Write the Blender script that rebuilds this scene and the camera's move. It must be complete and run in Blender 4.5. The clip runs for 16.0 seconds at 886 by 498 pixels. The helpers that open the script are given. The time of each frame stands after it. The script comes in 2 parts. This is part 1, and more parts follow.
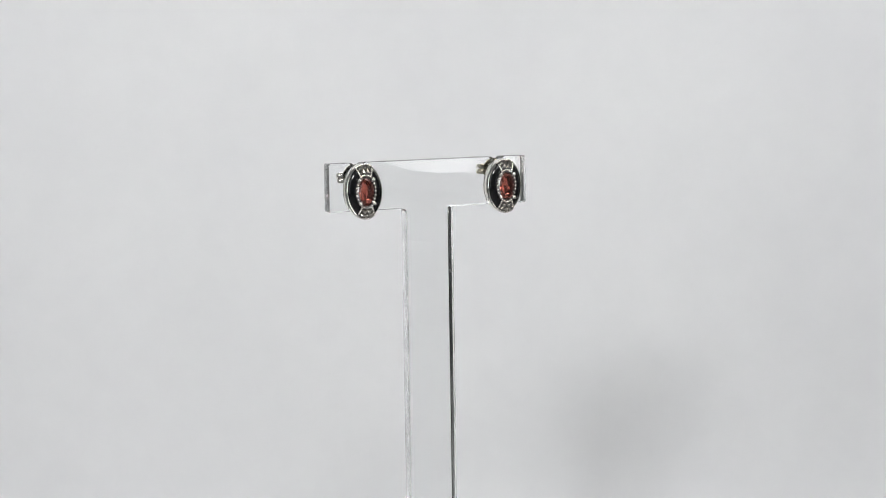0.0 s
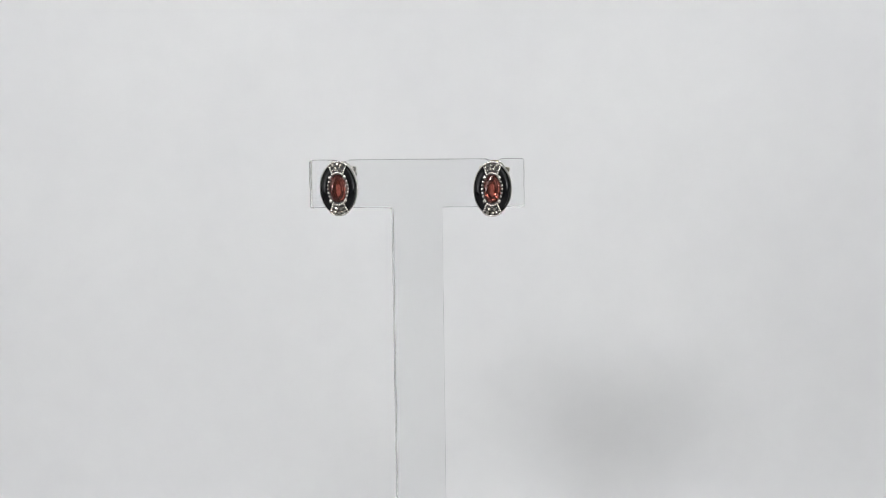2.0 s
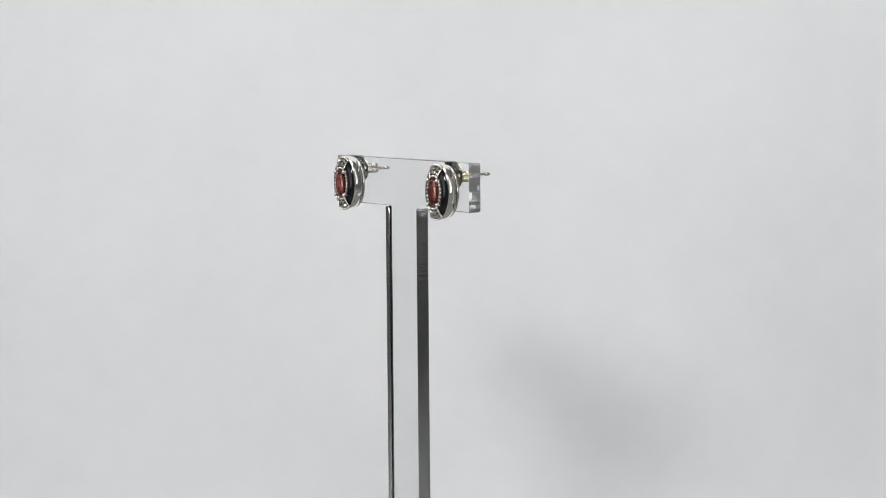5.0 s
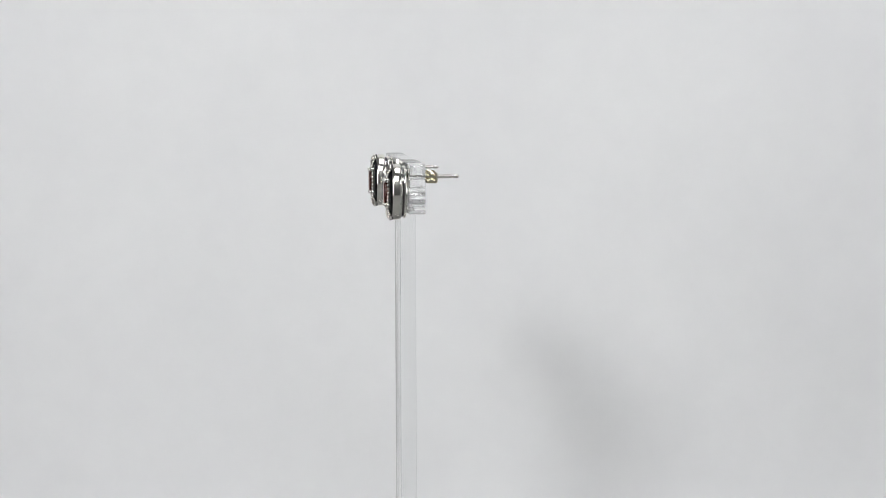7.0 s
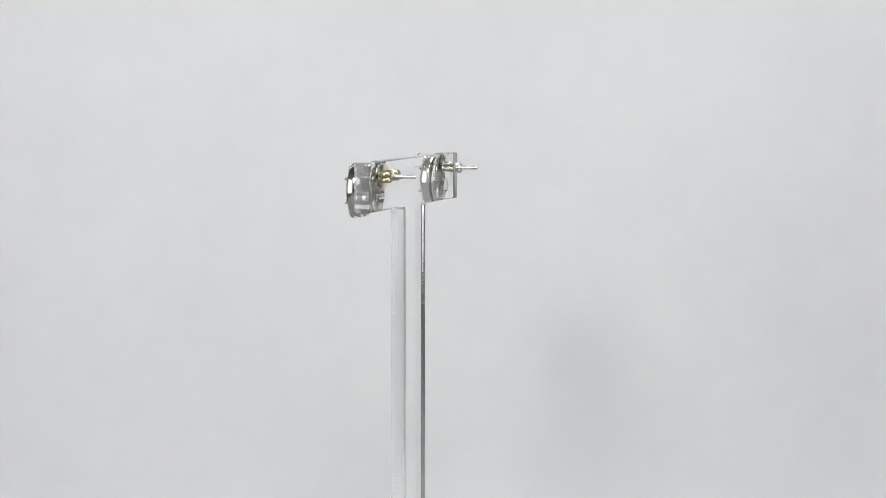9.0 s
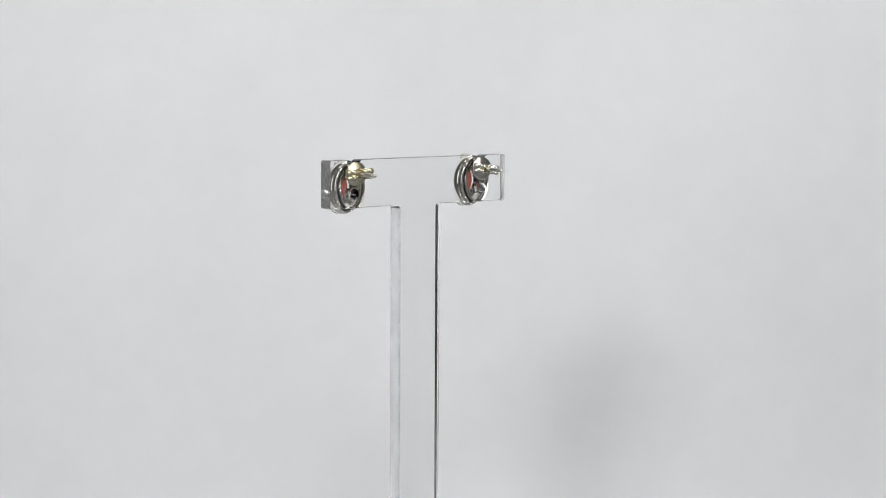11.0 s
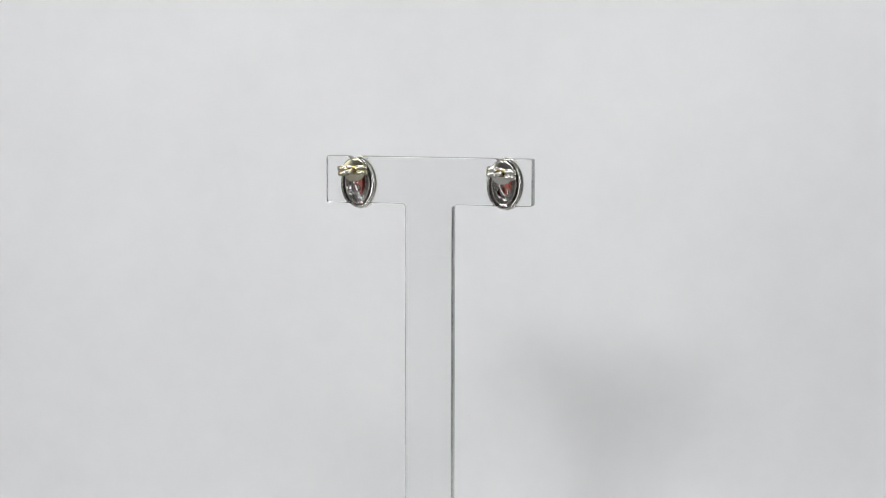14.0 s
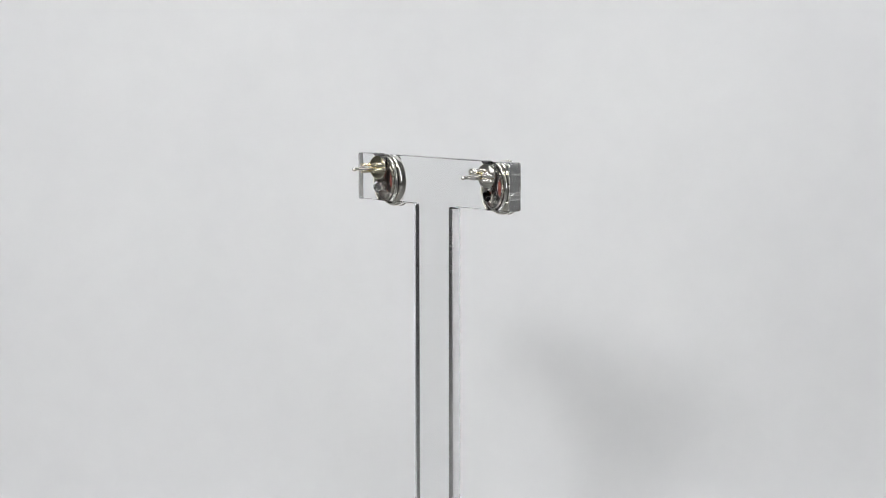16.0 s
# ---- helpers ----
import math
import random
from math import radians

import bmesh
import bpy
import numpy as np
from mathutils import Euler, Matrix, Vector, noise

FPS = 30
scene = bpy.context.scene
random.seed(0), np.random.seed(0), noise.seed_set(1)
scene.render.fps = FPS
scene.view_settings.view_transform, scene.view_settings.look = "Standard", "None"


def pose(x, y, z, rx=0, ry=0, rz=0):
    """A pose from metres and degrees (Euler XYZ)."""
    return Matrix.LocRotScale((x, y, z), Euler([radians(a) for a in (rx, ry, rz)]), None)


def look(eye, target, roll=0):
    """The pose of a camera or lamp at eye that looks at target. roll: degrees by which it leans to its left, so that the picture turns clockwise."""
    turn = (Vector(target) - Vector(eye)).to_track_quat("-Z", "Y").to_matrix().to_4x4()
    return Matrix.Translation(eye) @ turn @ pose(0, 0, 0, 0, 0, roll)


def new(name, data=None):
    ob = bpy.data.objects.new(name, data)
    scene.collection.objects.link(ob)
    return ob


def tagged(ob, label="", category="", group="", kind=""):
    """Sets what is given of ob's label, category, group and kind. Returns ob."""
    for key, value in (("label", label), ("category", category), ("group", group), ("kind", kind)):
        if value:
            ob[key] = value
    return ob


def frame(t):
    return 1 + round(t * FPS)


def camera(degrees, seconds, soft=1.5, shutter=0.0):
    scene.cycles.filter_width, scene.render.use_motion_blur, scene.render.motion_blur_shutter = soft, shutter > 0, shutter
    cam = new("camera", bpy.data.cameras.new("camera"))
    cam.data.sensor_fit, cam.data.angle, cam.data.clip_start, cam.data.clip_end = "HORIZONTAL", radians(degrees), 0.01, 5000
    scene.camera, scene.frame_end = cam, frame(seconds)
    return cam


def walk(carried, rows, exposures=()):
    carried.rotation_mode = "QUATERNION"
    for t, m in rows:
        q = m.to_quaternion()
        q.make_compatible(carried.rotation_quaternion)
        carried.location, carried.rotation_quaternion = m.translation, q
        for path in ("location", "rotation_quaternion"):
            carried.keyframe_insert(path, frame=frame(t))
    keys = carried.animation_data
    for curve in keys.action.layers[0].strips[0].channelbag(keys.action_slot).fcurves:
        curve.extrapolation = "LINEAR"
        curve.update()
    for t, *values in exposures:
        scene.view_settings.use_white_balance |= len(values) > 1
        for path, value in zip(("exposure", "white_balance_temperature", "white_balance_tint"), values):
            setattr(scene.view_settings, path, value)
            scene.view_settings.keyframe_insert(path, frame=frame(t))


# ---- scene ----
# Turntable shot: a clear acrylic T stand with a pair of stud earrings, in front of a white card.
MM = 0.001
BAR_Z = 0.102                       # height of the bar's middle over the table


# ---- camera: it stands still ----
cam = camera(24.659, 16.0, soft=0.6)
CAM_POSE = pose(0, -0.41236, BAR_Z + 0.03201, 90 - 6.33741, 0, -0.57722) @ pose(0, 0, 0, 0, 0, -0.29458)
walk(cam, [(0.0, CAM_POSE), (16.0, CAM_POSE)], exposures=[(0.0, 0.05), (16.0, 0.05)])

# ---- world and light levels ----
world = bpy.data.worlds.new("world")
world.use_nodes = True
world.node_tree.nodes["Background"].inputs[0].default_value = (0.75, 0.85, 1.0, 1)
world.node_tree.nodes["Background"].inputs[1].default_value = 0.05
scene.world = world

SOFTBOX_GLOW = 0.95                  # left front softbox
SOFTBOX_GLOW_2 = 0.85                # right front softbox
HOT_SPOT = 9.0                      # how much brighter the cloth is before its bulb
KEY_GLOW = 33.0                    # small round lamp over the camera
ROOM_FILL_GLOW = 7.0                      # added wide fill panel on the ceiling
CARD_FILL_GLOW = 5.2                     # added fill lamp, brightens the top of the card


# ---- materials ----
def nodes_of(name):
    m = bpy.data.materials.new(name)
    m.use_nodes = True
    t = m.node_tree
    return m, t, t.nodes["Principled BSDF"]


def noise_node(t, scale, detail=4, rough=0.55, stretch=(1, 1, 1)):
    c, mp, n = t.nodes.new("ShaderNodeTexCoord"), t.nodes.new("ShaderNodeMapping"), t.nodes.new("ShaderNodeTexNoise")
    mp.inputs["Scale"].default_value = stretch
    t.links.new(c.outputs["Object"], mp.inputs[0])
    t.links.new(mp.outputs[0], n.inputs["Vector"])
    n.inputs["Scale"].default_value, n.inputs["Detail"].default_value, n.inputs["Roughness"].default_value = scale, detail, rough
    return n


def ramp(t, source, stops):
    r = t.nodes.new("ShaderNodeValToRGB")
    while len(r.color_ramp.elements) < len(stops):
        r.color_ramp.elements.new(0.5)
    for e, (p, c) in zip(r.color_ramp.elements, stops):
        e.position, e.color = p, (*c, 1) if len(c) == 3 else c
    t.links.new(source, r.inputs[0])
    return r


def bump(t, bsdf, source, strength, distance):
    b = t.nodes.new("ShaderNodeBump")
    b.inputs["Strength"].default_value, b.inputs["Distance"].default_value = strength, distance
    t.links.new(source, b.inputs["Height"])
    t.links.new(b.outputs[0], bsdf.inputs["Normal"])


def material(name, low, high, rough, metal=0.0, scale=300, relief=0.0, depth=0.00002, rough_spread=0.05, **more):
    """Two tones mixed by a coarse and a fine noise, with relief and uneven gloss."""
    m, t, b = nodes_of(name)
    n1, n2 = noise_node(t, scale), noise_node(t, scale * 9)
    mix = t.nodes.new("ShaderNodeMath")
    mix.operation = "MULTIPLY_ADD"
    mix.inputs[1].default_value = 0.35
    t.links.new(n2.outputs[0], mix.inputs[0])
    t.links.new(n1.outputs[0], mix.inputs[2])
    r = ramp(t, mix.outputs[0], [(0.45, low), (0.9, high)])
    t.links.new(r.outputs[0], b.inputs["Base Color"])
    g = t.nodes.new("ShaderNodeMapRange")
    g.inputs["From Min"].default_value, g.inputs["From Max"].default_value = 0.3, 0.7
    g.inputs["To Min"].default_value, g.inputs["To Max"].default_value = max(0.0, rough - rough_spread), rough + rough_spread
    t.links.new(n1.outputs[0], g.inputs["Value"])
    t.links.new(g.outputs[0], b.inputs["Roughness"])
    b.inputs["Metallic"].default_value = metal
    for key, value in more.items():
        b.inputs[key.replace("_", " ").title().replace("Ior", "IOR")].default_value = value
    if relief:
        bump(t, b, n2.outputs[0], relief, depth)
    return m


def glow(name, color, strength, scale=20):
    m, t, b = nodes_of(name)
    n = noise_node(t, scale)
    r = ramp(t, n.outputs[0], [(0.3, tuple(c * 0.93 for c in color)), (0.7, color)])
    t.links.new(r.outputs[0], b.inputs["Emission Color"])
    b.inputs["Emission Strength"].default_value = strength
    b.inputs["Base Color"].default_value = (0.8, 0.8, 0.8, 1)
    return m


def cloth_glow(name, color, strength, bulb, reach):
    """Diffuser cloth, brightest before its bulb at (x, z) and evening out over reach metres."""
    m = glow(name, color, strength)
    t = m.node_tree
    c, d, f = t.nodes.new("ShaderNodeTexCoord"), t.nodes.new("ShaderNodeVectorMath"), t.nodes.new("ShaderNodeMapRange")
    d.operation = "DISTANCE"
    d.inputs[1].default_value = (bulb[0], -0.004, bulb[1])
    f.interpolation_type = "SMOOTHERSTEP"
    f.inputs["From Max"].default_value = reach
    f.inputs["To Min"].default_value, f.inputs["To Max"].default_value = strength * HOT_SPOT, strength
    t.links.new(c.outputs["Object"], d.inputs[0])
    t.links.new(d.outputs["Value"], f.inputs["Value"])
    t.links.new(f.outputs[0], t.nodes["Principled BSDF"].inputs["Emission Strength"])
    return m


def acrylic(name, rough, scale=0.0, stretch=(1, 1, 1), relief=0.0, depth=0.00005, clear=1.0):
    m, t, b = nodes_of(name)
    b.inputs["Base Color"].default_value = (0.985, 0.99, 0.99, 1)
    b.inputs["Transmission Weight"].default_value = clear
    b.inputs["IOR"].default_value = 1.49
    b.inputs["Roughness"].default_value = rough
    if relief:
        bump(t, b, noise_node(t, scale, 3, 0.5, stretch).outputs[0], relief, depth)
    return m


PAPER = material("white_paper", (0.80, 0.80, 0.81), (0.86, 0.86, 0.865), 0.75, scale=14, relief=0.15, depth=0.0001)
ACRYLIC = acrylic("clear_acrylic", 0.0)
ACRYLIC_EDGE = acrylic("sawn_acrylic_edge", 0.02, 240, (0.25, 0.25, 6.0), 0.35, 0.00006)
ACRYLIC_END = acrylic("rough_sawn_acrylic", 0.05, 420, (0.5, 0.5, 2.0), 0.6, 0.0001, 0.76)
SILVER = material("polished_silver", (0.86, 0.84, 0.78), (0.96, 0.945, 0.89), 0.10, 1.0, scale=500, relief=0.12)
SILVER_SOFT = material("satin_silver", (0.88, 0.86, 0.80), (0.97, 0.95, 0.90), 0.24, 1.0, scale=600, relief=0.1)
SILVER_DULL = material("brushed_silver", (0.42, 0.42, 0.42), (0.68, 0.67, 0.65), 0.22, 1.0, scale=700, relief=0.25)
DARK_METAL = material("dark_silver", (0.02, 0.02, 0.02), (0.10, 0.095, 0.09), 0.4, 0.6, scale=900, relief=0.2)
GILT = material("gilded_silver", (0.48, 0.38, 0.18), (0.68, 0.57, 0.34), 0.14, 1.0, scale=500, relief=0.1)
PALE_GILT = material("pale_gilding", (0.66, 0.60, 0.40), (0.86, 0.82, 0.66), 0.16, 1.0, scale=500, relief=0.1)
ENAMEL = material("black_enamel", (0.004, 0.004, 0.005), (0.008, 0.008, 0.009), 0.06, 0.0, scale=350, relief=0.05, rough_spread=0.03)
MARCASITE = material("marcasite", (0.45, 0.43, 0.39), (0.80, 0.77, 0.70), 0.10, 1.0, scale=1500)
GARNET = material("garnet", (0.42, 0.10, 0.07), (0.54, 0.16, 0.12), 0.015, 0.0, scale=300, rough_spread=0.01, transmission_weight=0.95, ior=1.76)
CLOTH = cloth_glow("lit_softbox_cloth", (0.99, 0.995, 1.0), SOFTBOX_GLOW, (-0.005, -0.067), 0.036)
CLOTH_2 = cloth_glow("lit_softbox_cloth_dimmer", (0.99, 0.995, 1.0), SOFTBOX_GLOW_2, (0.02, -0.195), 0.075)
KEY = glow("lit_lamp_lens", (0.99, 0.995, 1.0), KEY_GLOW)
ROOM_FILL = glow("room_fill_panel", (0.99, 0.995, 1.0), ROOM_FILL_GLOW)
CARD_FILL = glow("card_fill_panel", (0.99, 0.995, 1.0), CARD_FILL_GLOW)
BLACK_SHELL = material("black_lamp_shell", (0.012, 0.012, 0.013), (0.03, 0.03, 0.03), 0.45, scale=60, relief=0.2)
WALL_PAINT = material("grey_unseen_wall", (0.42, 0.42, 0.42), (0.48, 0.48, 0.48), 0.8, scale=3, relief=0.1)
WALL_DARK = material("dark_unseen_wall", (0.28, 0.28, 0.285), (0.33, 0.33, 0.335), 0.8, scale=3, relief=0.1)
TABLE = material("table_laminate", (0.21, 0.21, 0.21), (0.26, 0.26, 0.255), 0.5, scale=8, relief=0.1)


# ---- mesh helpers ----
def mesh_from(name, bm, mats, smooth=None):
    me = bpy.data.meshes.new(name)
    bmesh.ops.recalc_face_normals(bm, faces=bm.faces[:])
    bm.to_mesh(me)
    bm.free()
    for m in mats if isinstance(mats, (list, tuple)) else [mats]:
        me.materials.append(m)
    if smooth is not None:
        me.shade_smooth()
        me.set_sharp_from_angle(angle=radians(smooth))
    return me


def part(name, bm, mats, parent, label="", smooth=None, at=None):
    ob = new(name, mesh_from(name, bm, mats, smooth))
    ob.parent = parent
    if at is not None:
        ob.matrix_basis = at
    return tagged(ob, label)


def box(bm, lo, hi, bevel=0.0):
    r = bmesh.ops.create_cube(bm, size=1)
    for v in r["verts"]:
        v.co = Vector([l + (h - l) * (c + 0.5) for l, h, c in zip(lo, hi, v.co)])
    if bevel:
        bmesh.ops.bevel(bm, geom=list({e for v in r["verts"] for e in v.link_edges}), offset=bevel, segments=2, affect="EDGES")
    return bm


def oval(a, b, y, n, shift=0.0):
    return [Vector((a * math.cos(2 * math.pi * (i + shift) / n), y, b * math.sin(2 * math.pi * (i + shift) / n))) for i in range(n)]


def skin(bm, rings, close=True, caps=(False, False)):
    """Faces between rings of points."""
    vs = [[bm.verts.new(p) for p in r] for r in rings]
    n = len(vs[0])
    for r, s in zip(vs, vs[1:]):
        for i in range(n if close else n - 1):
            j = (i + 1) % n
            bm.faces.new((r[i], r[j], s[j], s[i]))
    for wanted, r in zip(caps, (vs[0], vs[-1])):
        if wanted:
            bm.faces.new(r)
    return vs


def ball(bm, at, r, squash=1.0, sub=2):
    m = Matrix.Translation(at) @ Matrix.Diagonal((r, r * squash, r, 1))
    bmesh.ops.create_icosphere(bm, subdivisions=sub, radius=1, matrix=m)


def lathe_y(bm, profile, n=32, at=(0, 0, 0), caps=(True, True)):
    """A turned body about an axis along y: profile of (radius, y)."""
    o = Vector(at)
    skin(bm, [[o + p for p in oval(r, r, y, n)] for r, y in profile], caps=caps)


# ---- setting: table, white card, plain unseen grey room ----
def room():
    """A plain closed room about the table, unseen, its greys set for reflections."""
    x, y0, y1, z0, z1, w = 1.4, -2.4, 1.4, -0.75, 1.85, 0.1
    for name, lo, hi in (("wall_west", (-x - w, y0, z0), (-x, y1, z1)), ("wall_east", (x, y0, z0), (x + w, y1, z1)),
                         ("wall_north", (-x - w, y1, z0), (x + w, y1 + w, z1)), ("wall_south", (-x - w, y0 - w, z0), (x + w, y0, z1)),
                         ("floor", (-x - w, y0 - w, z0 - w), (x + w, y1 + w, z0)), ("ceiling", (-x - w, y0 - w, z1), (x + w, y1 + w, z1 + w))):
        # these two are darker so that metal and acrylic mirror less light
        dark = name in ("wall_south", "wall_north")
        ob = new(name, mesh_from(name, box(bmesh.new(), lo, hi), WALL_DARK if dark else WALL_PAINT))
        tagged(ob, "unseen plain room surface, dark grey for darker reflections" if dark else "unseen plain room surface, pale grey for brighter reflections", name.split("_")[0], kind="structure")


def table():
    ob = new("table")
    ob.location = (0, -0.1, -0.75)
    part("tabletop", box(bmesh.new(), (-0.7, -0.55, 0.71), (0.7, 0.45, 0.748), 0.003), TABLE, ob)
    for sx in (-0.62, 0.62):
        for sy in (-0.48, 0.38):
            part("leg", box(bmesh.new(), (sx - 0.025, sy - 0.025, 0), (sx + 0.025, sy + 0.025, 0.71), 0.002), TABLE, ob)
    tagged(ob, "plain mid-grey laminate table under the earring stand", "table")


def sweep():
    """White card behind the stand, leaning back a little, its foot curving on to the table."""
    line = [(0.08 + 0.014 * math.sin(radians(a)), 0.0122 - 0.014 * math.cos(radians(a))) for a in (0, 20, 40, 60, 80)]
    line += [(0.093 + 0.07 * z, z) for z in (0.02, 0.13, 0.26, 0.39, 0.52)]
    bm = bmesh.new()
    xs = np.linspace(-0.14, 0.15, 15)
    skin(bm, [[Vector((x, y, z)) for x in xs] for y, z in line], close=False)
    ob = new("backdrop", mesh_from("backdrop", bm, PAPER, 60))
    s = ob.modifiers.new("thickness", "SOLIDIFY")
    s.thickness, s.offset = 0.0002, 1
    tagged(ob, "plain white card standing behind the earring stand", "backdrop", kind="structure")


# ---- lamps ----
def rounded(hw, hh, r, n=8):
    pts = []
    for cx, cz, a0 in ((hw - r, hh - r, 0), (-hw + r, hh - r, 90), (-hw + r, -hh + r, 180), (hw - r, -hh + r, 270)):
        pts += [(cx + r * math.cos(radians(a0 + 90 * i / n)), cz + r * math.sin(radians(a0 + 90 * i / n))) for i in range(n + 1)]
    return pts


def softbox(az, distance, bottom, hw, hh, cloth, label):
    """A softbox beside the table; az: degrees from the camera's side, to its right positive."""
    a = radians(az)
    ob = new("softbox")
    ob.matrix_basis = Matrix.Translation((distance * math.sin(a), -distance * math.cos(a), BAR_Z + bottom + hh)) @ pose(0, 0, 0, 0, 0, az + 180)
    # local -y looks at the stand
    outline = rounded(hw, hh, min(hw * 0.55, hh * 0.75))
    bm = bmesh.new()
    skin(bm, [[Vector((x, 0, z)) for x, z in outline], [Vector((x * 0.98, -0.004, z * 0.98)) for x, z in outline]], caps=(True, True))
    part("diffuser", bm, cloth, ob, "glowing white diffuser cloth", 40)
    bm = bmesh.new()
    skin(bm, [[Vector((x * k, y, z * k)) for x, z in outline] for k, y in ((1.0, 0.001), (1.03, -0.006), (1.05, -0.004), (1.0, 0.03), (0.35, 0.14))], caps=(False, True))
    part("shell", bm, BLACK_SHELL, ob, "black fabric shell", 40)
    bm = bmesh.new()
    lathe = [Vector((0.008 * math.cos(k * math.pi / 6), 0.10 + 0.008 * math.sin(k * math.pi / 6), 0)) for k in range(12)]
    low = -(BAR_Z + bottom + hh) - 0.002
    skin(bm, [[p + Vector((0, 0, low)) for p in lathe], lathe], caps=(True, True))
    part("pole", bm, BLACK_SHELL, ob, "", 40)
    for k in range(3):
        c, s = math.cos(k * 2.094), math.sin(k * 2.094)
        bm = box(bmesh.new(), (0, -0.006, 0), (0.07, 0.006, 0.008), 0.002)
        part("foot", bm, BLACK_SHELL, ob, at=Matrix.Translation((0, 0.10, low)) @ pose(0, 0, 0, 0, 0, 120 * k + 30))
    tagged(ob, label, "softbox", "softboxes beside the table")


def round_lamp(eye, target, radius):
    ob = new("ceiling_spot")
    ob.matrix_basis = look(eye, target)
    bm = bmesh.new()
    bmesh.ops.create_cone(bm, cap_ends=True, segments=32, radius1=radius, radius2=radius, depth=0.004)
    part("lens", bm, KEY, ob, "glowing round lens", 40)
    bm = bmesh.new()
    skin(bm, [[Vector((r * math.cos(2 * math.pi * i / 32), r * math.sin(2 * math.pi * i / 32), z)) for i in range(32)]
              for r, z in ((radius * 1.02, -0.004), (radius * 1.12, -0.006), (radius * 1.15, 0.01), (radius * 0.8, 0.05), (radius * 0.3, 0.06))], caps=(False, True))
    part("shade", bm, BLACK_SHELL, ob, "", 40)
    back = ob.matrix_basis.inverted() @ Vector((eye[0], eye[1] - 0.03, 1.85))
    tip = Vector((0, 0, 0.06))
    way = (back - tip)
    q = way.to_track_quat("Z", "Y").to_matrix().to_4x4()
    bm = bmesh.new()
    bmesh.ops.create_cone(bm, cap_ends=True, segments=12, radius1=0.005, radius2=0.005, depth=way.length, matrix=Matrix.Translation((tip + back) / 2) @ q)
    part("stem", bm, BLACK_SHELL, ob, "", 40)
    tagged(ob, "small black round spot lamp on a stem", "lamp")


# unseen panel added behind the camera for even fill on card and metal
def room_fill():
    ob = new("room_fill_light")
    ob.location = (0.3, -1.85, 1.85)
    bm = box(bmesh.new(), (-0.45, -0.45, -0.03), (0.45, 0.45, -0.012))
    part("diffuser", bm, ROOM_FILL, ob, "glowing white diffuser")
    bm = bmesh.new()
    for lo, hi in (((-0.48, -0.48, -0.035), (0.48, -0.451, 0)), ((-0.48, 0.451, -0.035), (0.48, 0.48, 0)), ((-0.48, -0.45, -0.035), (-0.451, 0.45, 0)), ((0.451, -0.45, -0.035), (0.48, 0.45, 0))):
        box(bm, lo, hi, 0.002)
    part("frame", bm, BLACK_SHELL, ob)
    tagged(ob, "added square white fill light at the ceiling, black frame", "ceiling light")


def card_fill():
    """Added unseen fill: a flat lamp hung low over the stand, near the paper."""
    ob = new("card_fill_lamp")
    ob.location = (0.045, -0.03, BAR_Z + 0.22)
    part("diffuser", box(bmesh.new(), (-0.05, -0.06, -0.006), (0.05, 0.06, 0.0), 0.002), CARD_FILL, ob, "glowing white diffuser")
    part("housing", box(bmesh.new(), (-0.055, -0.065, 0.001), (0.055, 0.065, 0.022), 0.003), BLACK_SHELL, ob)
    top = 1.85 - BAR_Z - 0.22
    for x in (-0.04, 0.04):
        bm = bmesh.new()
        bmesh.ops.create_cone(bm, cap_ends=True, segments=10, radius1=0.0015, radius2=0.0015, depth=top - 0.02, matrix=Matrix.Translation((x, 0, 0.02 + (top - 0.02) / 2)))
        part("cord", bm, BLACK_SHELL, ob, "", 40)
    tagged(ob, "added flat fill lamp over the card, black, with white diffuser on cords", "lamp")


room()
table()
card_fill()
sweep()
softbox(-57.5, 0.36, -0.057, 0.13, 0.12, CLOTH, "round-cornered black softbox with glowing white cloth")
softbox(55, 0.40, -0.024, 0.09, 0.24, CLOTH_2, "tall black softbox with glowing white cloth")
round_lamp((-0.23, -0.47, BAR_Z + 0.31), (0, 0, BAR_Z), 0.065)
room_fill()

# ---- the acrylic stand (poses about the middle of the bar, on the turning axis) ----
BAR_W, BAR_H, BAR_T, BAR_X, BAR_Y, POST_W, POST_X = 0.0434, 0.00994, 0.00318, -0.00068, -0.00346, 0.01010, -0.00005
EAR_X, EAR_Z, PIN_Z = (-0.01612, 0.01482), (-0.00063, -0.00091), 0.00207


def arc(cx, cz, r, a0, a1, n=6):
    return [(cx + r * math.cos(radians(a0 + (a1 - a0) * i / n)), cz + r * math.sin(radians(a0 + (a1 - a0) * i / n))) for i in range(n + 1)]


def sawn(x, z0, z1, step, depth):
    """Points up or down a cut edge, a little uneven from the saw."""
    n = max(2, int(abs(z1 - z0) / step))
    return [(x + random.uniform(-depth, depth), z0 + (z1 - z0) * (i + random.uniform(-0.3, 0.3)) / n) for i in range(1, n)]


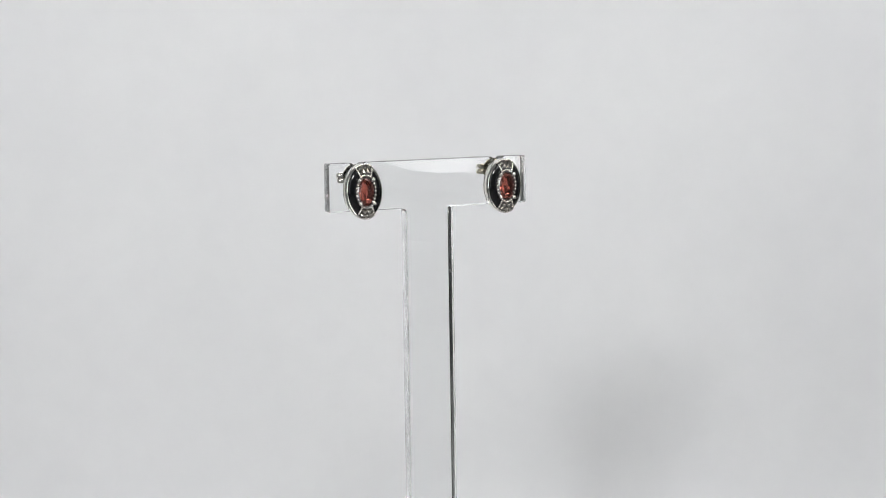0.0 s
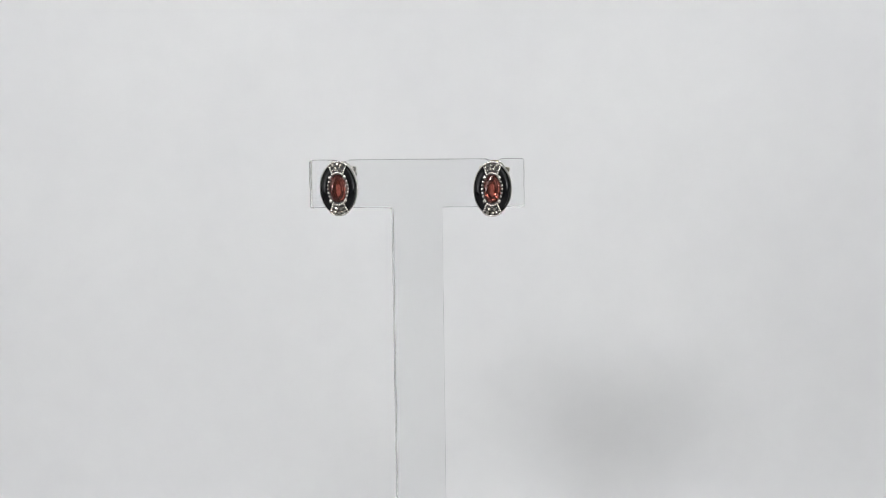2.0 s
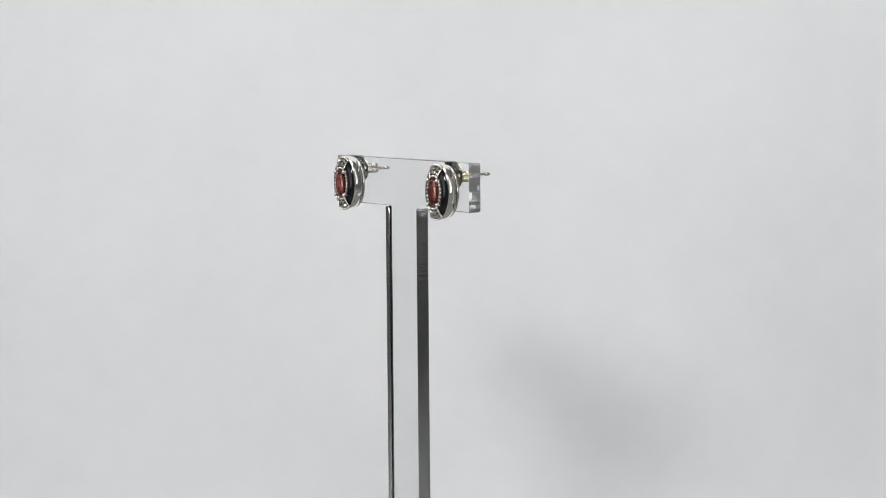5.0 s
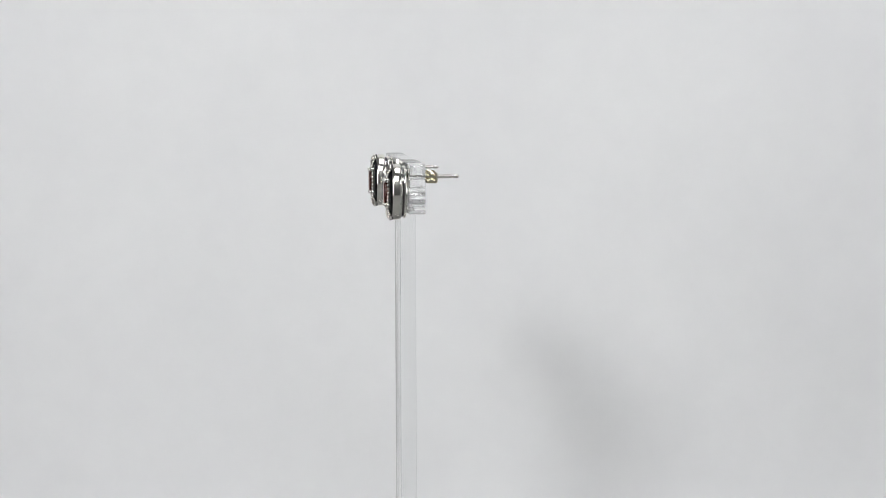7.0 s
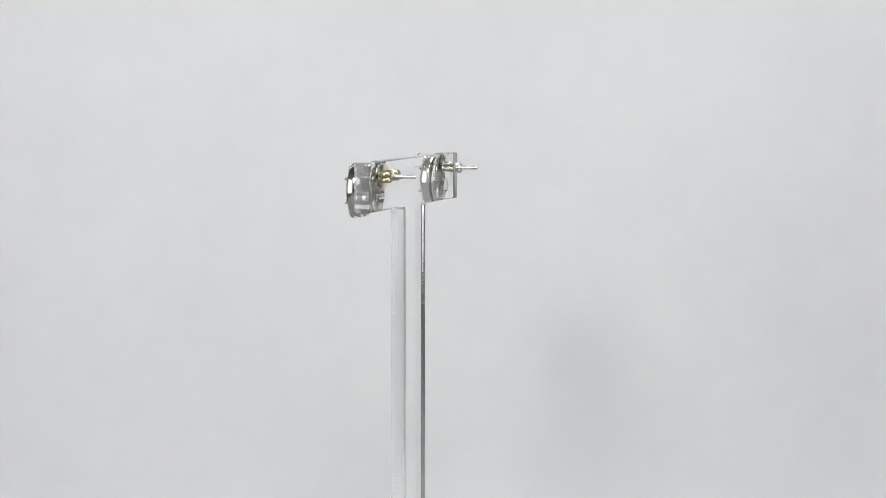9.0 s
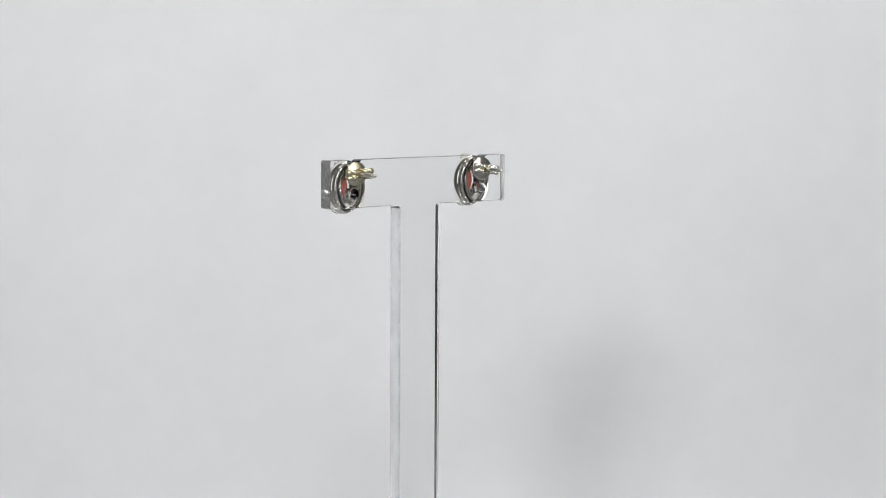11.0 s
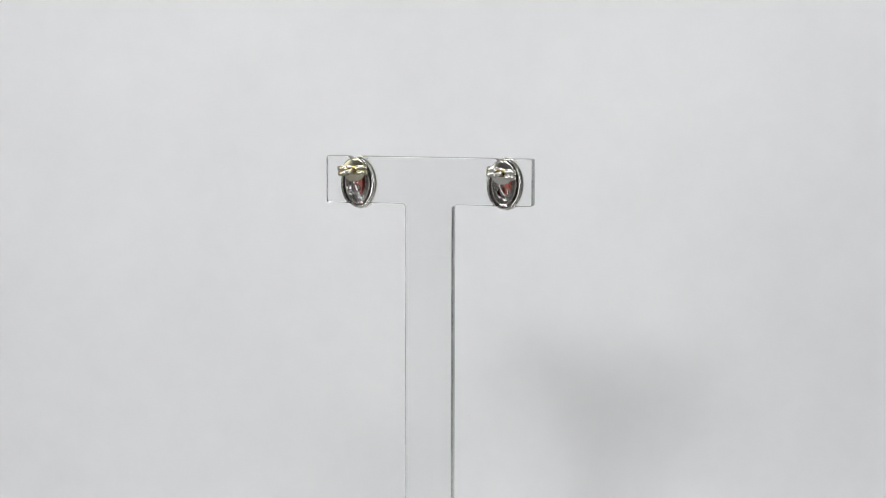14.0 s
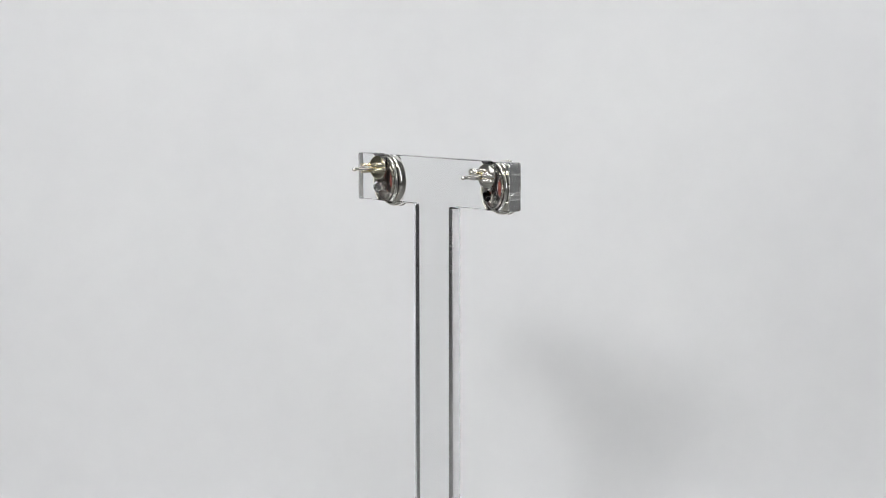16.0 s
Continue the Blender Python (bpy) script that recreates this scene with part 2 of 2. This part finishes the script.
def t_outline():
    """The T's outline, counter-clockwise, with a rounded notch for each ear wire."""
    hw, hh, x0, p = BAR_W / 2, BAR_H / 2, BAR_X, POST_W / 2
    low, c, f = -BAR_Z + 0.005, 0.0005, 0.0006
    skew = 0.0015 * low                # the post is not quite square to the bar
    pts = [(x0 + POST_X - p + skew, low), (x0 + POST_X + p + skew, low)]
    pts += sawn(x0 + POST_X + p, low + 0.001, -hh - 0.001, 0.0011, 0.000005)
    pts += arc(x0 + POST_X + p + f, -hh - f, f, 180, 90)
    pts += arc(x0 + hw - c, -hh + c, c, -90, 0) + sawn(x0 + hw, -hh + c, hh - c, 0.0005, 0.00005) + arc(x0 + hw - c, hh - c, c, 0, 90)
    for ex in (EAR_X[1], EAR_X[0]):
        s, lip, deep = 0.0009, 0.0008, PIN_Z - 0.0
        pts += arc(ex + s + lip, hh - lip, lip, 90, 180)
        pts += arc(ex, deep + 0.0004, s, 0, -180, 10)
        pts += arc(ex - s - lip, hh - lip, lip, 0, 90)
    pts += arc(x0 - hw + c, hh - c, c, 90, 180) + sawn(x0 - hw, hh - c, -hh + c, 0.0005, 0.00005) + arc(x0 - hw + c, -hh + c, c, 180, 270)
    pts += arc(x0 + POST_X - p - f, -hh - f, f, 90, 0)
    pts += sawn(x0 + POST_X - p, -hh - 0.001, low + 0.001, 0.0011, 0.000005)
    return pts


def acrylic_t():
    """A flat T cut from sheet, with two small drilled holes under the notches."""
    cu = bpy.data.curves.new("t_panel", "CURVE")
    cu.dimensions, cu.fill_mode = "2D", "BOTH"
    loops = [t_outline()] + [[(x + 0.0011 * math.cos(2 * math.pi * i / 24), -0.0020 + 0.0011 * math.sin(2 * math.pi * i / 24)) for i in range(24)] for x in (-0.0162, 0.0152)]
    for loop in loops:
        sp = cu.splines.new("POLY")
        sp.points.add(len(loop) - 1)
        for q, (x, z) in zip(sp.points, loop):
            q.co = (x, z, 0, 1)
        sp.use_cyclic_u = True
    cu.extrude, cu.bevel_depth, cu.bevel_resolution, cu.offset = BAR_T / 2 - 0.00012, 0.00012, 1, -0.00012
    tmp = new("outline", cu)
    me = bpy.data.meshes.new_from_object(tmp.evaluated_get(bpy.context.evaluated_depsgraph_get()))
    bpy.data.objects.remove(tmp)
    bm = bmesh.new()
    bm.from_mesh(me)
    bmesh.ops.remove_doubles(bm, verts=bm.verts[:], dist=0.000002)
    for v in bm.verts:                 # drawn in x, y: stand it up
        v.co = Vector((v.co.x, BAR_Y - v.co.z, v.co.y))
        # the cutter leaves every edge tapered, narrower behind
        deep, side = v.co.y - BAR_Y, v.co.x - BAR_X - POST_X
        if v.co.z < -BAR_H / 2 - 0.00002 or abs(side) > BAR_W / 2 - 0.0006:
            v.co.x -= 0.08 * deep if side > 0 else -0.06 * deep
        if abs(v.co.z) > BAR_H / 2 - 0.0004 and abs(side) > POST_W / 2 and v.co.z > -BAR_H:
            v.co.z -= math.copysign(0.06 * deep, v.co.z)
    bm.normal_update()
    for f in bm.faces:
        f.material_index = 0 if abs(f.normal.y) > 0.9 else 1
        if f.material_index and abs(f.calc_center_median().x - BAR_X) > BAR_W / 2 - 0.0006:
            f.material_index = 2 if f.calc_center_median().x < BAR_X else 3
    return bm


def earring_stand():
    ob = new("earring_stand")
    whole = acrylic_t()
    for name, index, mat, words in (("t_panel", 0, ACRYLIC, "clear acrylic T with notched bar"), ("sawn_edge", 1, ACRYLIC_EDGE, "streaky sawn acrylic edge"),
                                   ("bar_end", 2, ACRYLIC_END, "rough sawn bar end"), ("bar_end", 3, ACRYLIC_END, "rough sawn bar end")):
        bm = whole.copy()
        bmesh.ops.delete(bm, geom=[f for f in bm.faces if f.material_index != index], context="FACES")
        for f in bm.faces:
            f.material_index = 0
        me = bpy.data.meshes.new(name)
        bm.to_mesh(me)
        bm.free()
        me.materials.append(mat)
        piece = tagged(new(name, me), words)
        piece.parent = ob
    bm = box(bmesh.new(), (-0.024, -0.022, -BAR_Z + 0.0004), (0.022, 0.018, -BAR_Z + 0.005), 0.0006)
    part("base", bm, ACRYLIC, ob, "clear acrylic base plate")
    return tagged(ob, "clear acrylic T-shaped earring stand with sawn edges", "jewellery stand")


# ---- earrings: millimetres, front towards -y, back on y = 0 ----
A, B = 3.9, 5.5


def ring_profile(profile, n=72):
    bm = bmesh.new()
    skin(bm, [[p * MM for p in oval(A - d, B - d, y, n)] for d, y in profile])
    return bm


def sector(a0, a1, rows, n=20, thick=0.25):
    """A curved plate between two angles: rows of (half width, half height, y) from the outside in."""
    bm = bmesh.new()
    angles = [radians(a0 + (a1 - a0) * i / n) for i in range(n + 1)]
    top = [[Vector((a * math.cos(q), y, b * math.sin(q))) * MM for q in angles] for a, b, y in rows]
    under = [[p + Vector((0, thick * MM, 0)) for p in r] for r in top]
    loop = top + under[::-1]
    vs = [[bm.verts.new(p) for p in r] for r in loop]
    m = len(vs)
    for k in range(m):
        r, s = vs[k], vs[(k + 1) % m]
        for i in range(n):
            bm.faces.new((r[i], r[i + 1], s[i + 1], s[i]))
    for i in (0, n):
        bm.faces.new([vs[k][i] for k in range(m)])
    return bm


def gem():
    """An oval faceted stone: table, crown, girdle and pavilion."""
    bm = bmesh.new()
    n = 12
    a, b = 1.62, 2.78
    rings = [oval(a * 0.58, b * 0.74, -4.36, n), oval(a * 0.82, b * 0.90, -4.2, n, 0.5), oval(a, b, -3.85, n), oval(a, b, -3.75, n), oval(a * 0.68, b * 0.82, -2.95, n, 0.5), oval(a * 0.3, b * 0.58, -2.1, n)]
    skin(bm, [[p * MM for p in r] for r in rings], caps=(True, True))
    bmesh.ops.triangulate(bm, faces=[f for f in bm.faces if len(f.verts) == 4])
    return bm


def stone(r):
    """A small rose-cut stone, pointed, six-sided."""
    bm = bmesh.new()
    skin(bm, [[p * MM for p in oval(r, r, 0.1, 6)], [p * MM for p in oval(r, r, -0.02, 6)], [p * MM for p in oval(r * 0.3, r * 0.3, -0.3, 6)]], caps=(True, True))
    return bm


def scroll(side):
    """One rolled ear of the clutch: a strip curled about an upright axis."""
    bm = bmesh.new()
    line = [(0.25 * side, 0.25)]
    for i in range(22):
        q = i / 21
        ang = radians(-90 + 400 * q)
        r = 1.4 * (1 - 0.55 * q)
        line.append((side * (1.75 + r * math.cos(ang)), 1.65 + r * math.sin(ang)))
    for low, high in ((-0.98, -0.08), (0.08, 0.98)):
        mid = (low + high) / 2
        rings = []
        for i, (x, y) in enumerate(line):
            x2, y2 = line[min(i + 1, len(line) - 1)]
            x1, y1 = line[max(i - 1, 0)]
            t = Vector((x2 - x1, y2 - y1)).normalized()
            loop = [(0.12, low + 0.1), (0.19, mid), (0.12, high - 0.1), (0, high), (-0.12, high - 0.1), (-0.12, low + 0.1), (0, low)]
            rings.append([Vector((x - t.y * w, y + t.x * w, z)) * MM for w, z in loop])
        skin(bm, rings, caps=(True, True))
    return bm


def earring(pin_z, gilt, turn):
    """A stud: oval cup, black enamel, two stone-set caps, a claw-set red stone, post and clutch."""
    ob = new("stud_earring")
    cup = [(1.75, -1.5), (1.68, -0.5), (1.66, -0.12), (1.58, 0), (1.34, -0.01), (1.26, -0.12), (1.22, -0.7), (0.86, -0.7), (0.83, -0.16), (0.74, -0.03), (0.60, 0), (0.42, -0.08), (0.30, -0.25), (0.28, -0.4), (0.34, -0.6), (0.62, -0.68), (0.64, -1.0), (0.14, -1.08),
           (0.02, -1.3), (0, -1.9), (0.02, -2.5), (0.08, -2.8), (0.18, -2.92), (0.3, -2.9), (0.4, -2.72), (0.9, -2.4), (1.9, -2.3), (1.9, -1.6)]
    bm = ring_profile(cup + [cup[0]])
    bmesh.ops.remove_doubles(bm, verts=bm.verts[:], dist=1e-7)
    part("cup", bm, SILVER, ob, "polished silver oval cup with grooved side", 35)
    # a dark line in the groove
    bm = ring_profile([(0.60, -0.70), (0.60, -0.98), (0.72, -0.98), (0.72, -0.70), (0.60, -0.70)])
    bmesh.ops.remove_doubles(bm, verts=bm.verts[:], dist=1e-7)
    part("groove", bm, DARK_METAL, ob, "dark groove", 35)
    bm = ring_profile([(0.84, -0.5), (1.24, -0.5), (1.24, -0.62), (0.84, -0.62), (0.84, -0.5)])
    bmesh.ops.remove_doubles(bm, verts=bm.verts[:], dist=1e-7)
    part("groove", bm, DARK_METAL, ob, "dark groove", 35)
    # back plate, pierced in the middle so that the stone shows
    bm = bmesh.new()
    n = 48
    skin(bm, [[p * MM for p in oval(a, b, y, n)] for a, b, y in ((2.3, 3.9, -1.45), (1.4, 2.5, -1.3), (1.34, 2.44, -1.6), (2.3, 3.9, -1.7), (2.3, 3.9, -1.45))])
    bmesh.ops.remove_doubles(bm, verts=bm.verts[:], dist=1e-7)
    part("back_plate", bm, SILVER_DULL, ob, "dull silver pierced back plate", 35)
    for a0 in (-64, 116):
        part("enamel", sector(a0, a0 + 128, [(3.54, 5.14, -2.64), (3.35, 4.86, -2.94), (3.05, 4.45, -3.2), (2.7, 3.95, -3.36), (2.35, 3.5, -3.42), (2.05, 3.1, -3.38)], 40, 0.5), ENAMEL, ob, "glossy black enamel", 40)
    # inner setting: dark bed with a raised silver wall
    bm = bmesh.new()
    skin(bm, [[p * MM for p in oval(a, b, y, 48)] for a, b, y in ((2.2, 3.25, -2.4), (2.2, 3.25, -3.5), (2.05, 3.1, -3.62), (1.9, 2.98, -3.55), (1.75, 2.88, -3.3), (1.75, 2.88, -2.4), (2.2, 3.25, -2.4))])
    bmesh.ops.remove_doubles(bm, verts=bm.verts[:], dist=1e-7)
    part("setting", bm, DARK_METAL, ob, "dark silver setting", 35)
    part("gemstone", gem(), GARNET, ob, "faceted oval dark red stone")
    for side in (-1, 1):
        bm = bmesh.new()
        for i in range(7):
            q = radians(-46 + 92 * i / 6)
            ball(bm, Vector((side * 2.02 * math.cos(q), -3.68, 3.0 * math.sin(q) * 0.96)) * MM, 0.26 * MM)
        part("bead_row", bm, SILVER_SOFT, ob, "row of silver beads", 60)
        for up in (-1, 1):
            bm = bmesh.new()
            ball(bm, Vector((side * 1.45, -4.18, up * 2.36)) * MM, 0.40 * MM, 0.8)
            lathe_y(bm, [(0.2 * MM, -4.2 * MM), (0.26 * MM, -3.2 * MM)], 10, Vector((side * 1.45, 0, up * 2.42)) * MM)
            part("claw", bm, SILVER_SOFT, ob, "rounded silver claw", 60)
    for up in (-1, 1):
        mid = 90 * up
        cap = part("cap", sector(mid - 29, mid + 29, [(3.82, 5.46, -2.92), (3.35, 4.95, -3.32), (2.7, 4.1, -3.62), (2.1, 3.12, -3.72)], 18, 0.6), DARK_METAL, ob, "flared cap set with dark stones", 40)
        bm = bmesh.new()
        for i in range(11):
            q = radians(mid - 28 + 56 * i / 10)
            ball(bm, Vector((3.72 * math.cos(q), -3.12, 5.36 * math.sin(q))) * MM, 0.24 * MM)
            q = radians(mid - 27 + 54 * i / 10)
            if i % 2 == 0:
                ball(bm, Vector((2.2 * math.cos(q), -3.76, 3.24 * math.sin(q))) * MM, 0.25 * MM)
        for s in (-28, 28):
            q = radians(mid + s)
            for i in range(1, 5):
                k = i / 5
                ball(bm, Vector(((2.2 + 1.42 * k) * math.cos(q), -3.76 + 0.2 * k + 0.46 * k * k, (3.24 + 2.0 * k) * math.sin(q))) * MM, 0.22 * MM)
        for x, z, y in ((-1.24, 4.35, -3.5), (-0.42, 4.3, -3.6), (0.42, 4.3, -3.6), (1.24, 4.35, -3.5), (0, 3.66, -3.74), (-0.9, 3.7, -3.7), (0.9, 3.7, -3.7)):
            ball(bm, Vector((x, y, z * up)) * MM, 0.15 * MM, sub=1)     # grains that hold the stones
        part("milgrain", bm, SILVER_SOFT, cap, "fine silver beaded edge", 60)
        for x, z, y, r in ((-0.82, 4.62, -3.44, 0.46), (0, 4.74, -3.42, 0.46), (0.82, 4.62, -3.44, 0.46), (-0.45, 3.92, -3.66, 0.44), (0.45, 3.92, -3.66, 0.44)):
            part("marcasite", stone(r), MARCASITE, cap, at=pose(x * MM, y * MM, z * up * MM, 22 * up, 0, 0) @ pose(0, 0, 0, random.uniform(-20, 20), random.uniform(0, 60), random.uniform(-20, 20)))
    # ear wire
    bm = bmesh.new()
    lathe_y(bm, [(r * MM, y * MM) for r, y in ((0.5, -1.5), (0.5, -1.2), (0.40, -1.0), (0.40, 8.9), (0.33, 9.05), (0.33, 9.3), (0.40, 9.45), (0.40, 10.2), (0.28, 10.45), (0.1, 10.5))], 20, (0, 0, pin_z))
    part("ear_wire", bm, SILVER, ob, "straight silver post", 40)
    # clutch behind the bar
    bm = bmesh.new()
    lathe_y(bm, [(r * MM, y * MM) for r, y in ((0.45, 0.12), (1.5, 0.1), (2.15, 0.0), (2.4, 0.05), (2.44, 0.14), (2.34, 0.25), (2.15, 0.31), (1.4, 0.36), (0.8, 0.4), (0.45, 0.42), (0.45, 0.12))], 36, caps=(False, False))
    bmesh.ops.remove_doubles(bm, verts=bm.verts[:], dist=1e-7)
    clutch = part("clutch", bm, PALE_GILT if gilt else SILVER, ob, "silver disc of the butterfly clutch", 35, at=pose(0, BAR_T + 0.0001, pin_z, 0, turn, 0))
    bm = bmesh.new()
    lathe_y(bm, [(r * MM, y * MM) for r, y in ((0.42, 0.3), (0.95, 0.35), (0.8, 0.9), (0.75, 1.7), (0.6, 1.9), (0.42, 1.9))], 20, caps=(False, False))
    part("core", bm, GILT, clutch, "gilded clutch core", 40)
    for side in (-1, 1):
        part("scroll", scroll(side), PALE_GILT if gilt else SILVER, clutch, "curled clutch ear", 50)
    return tagged(ob, "oval silver stud earring, black enamel and red stone", "earring", "pair of earrings")


stand = earring_stand()
studs = [earring(PIN_Z - EAR_Z[0], False, -6), earring(PIN_Z - EAR_Z[1], True, 3)]


# ---- the turning ----
def turned(t):
    u = (t - 8) / 8
    angle = -26.521 + 15.6584 * t + 1.321 * u * u - 0.664 * u ** 3
    return pose(0, 0, BAR_Z, 0, 0, -angle) @ pose(0, 0, 0, -0.226, 0, 0) @ pose(0, 0, 0, 0, -0.522, 0)


def motions():
    times = [0.25 * i for i in range(65)]
    walk(stand, [(t, turned(t)) for t in times])
    for ob, x, z, lean in zip(studs, EAR_X, EAR_Z, (-1.5, 0.5)):
        seat = pose(x, BAR_Y - BAR_T / 2 - 0.00003, z, 0, lean, 0)
        walk(ob, [(t, turned(t) @ seat) for t in times])


motions()
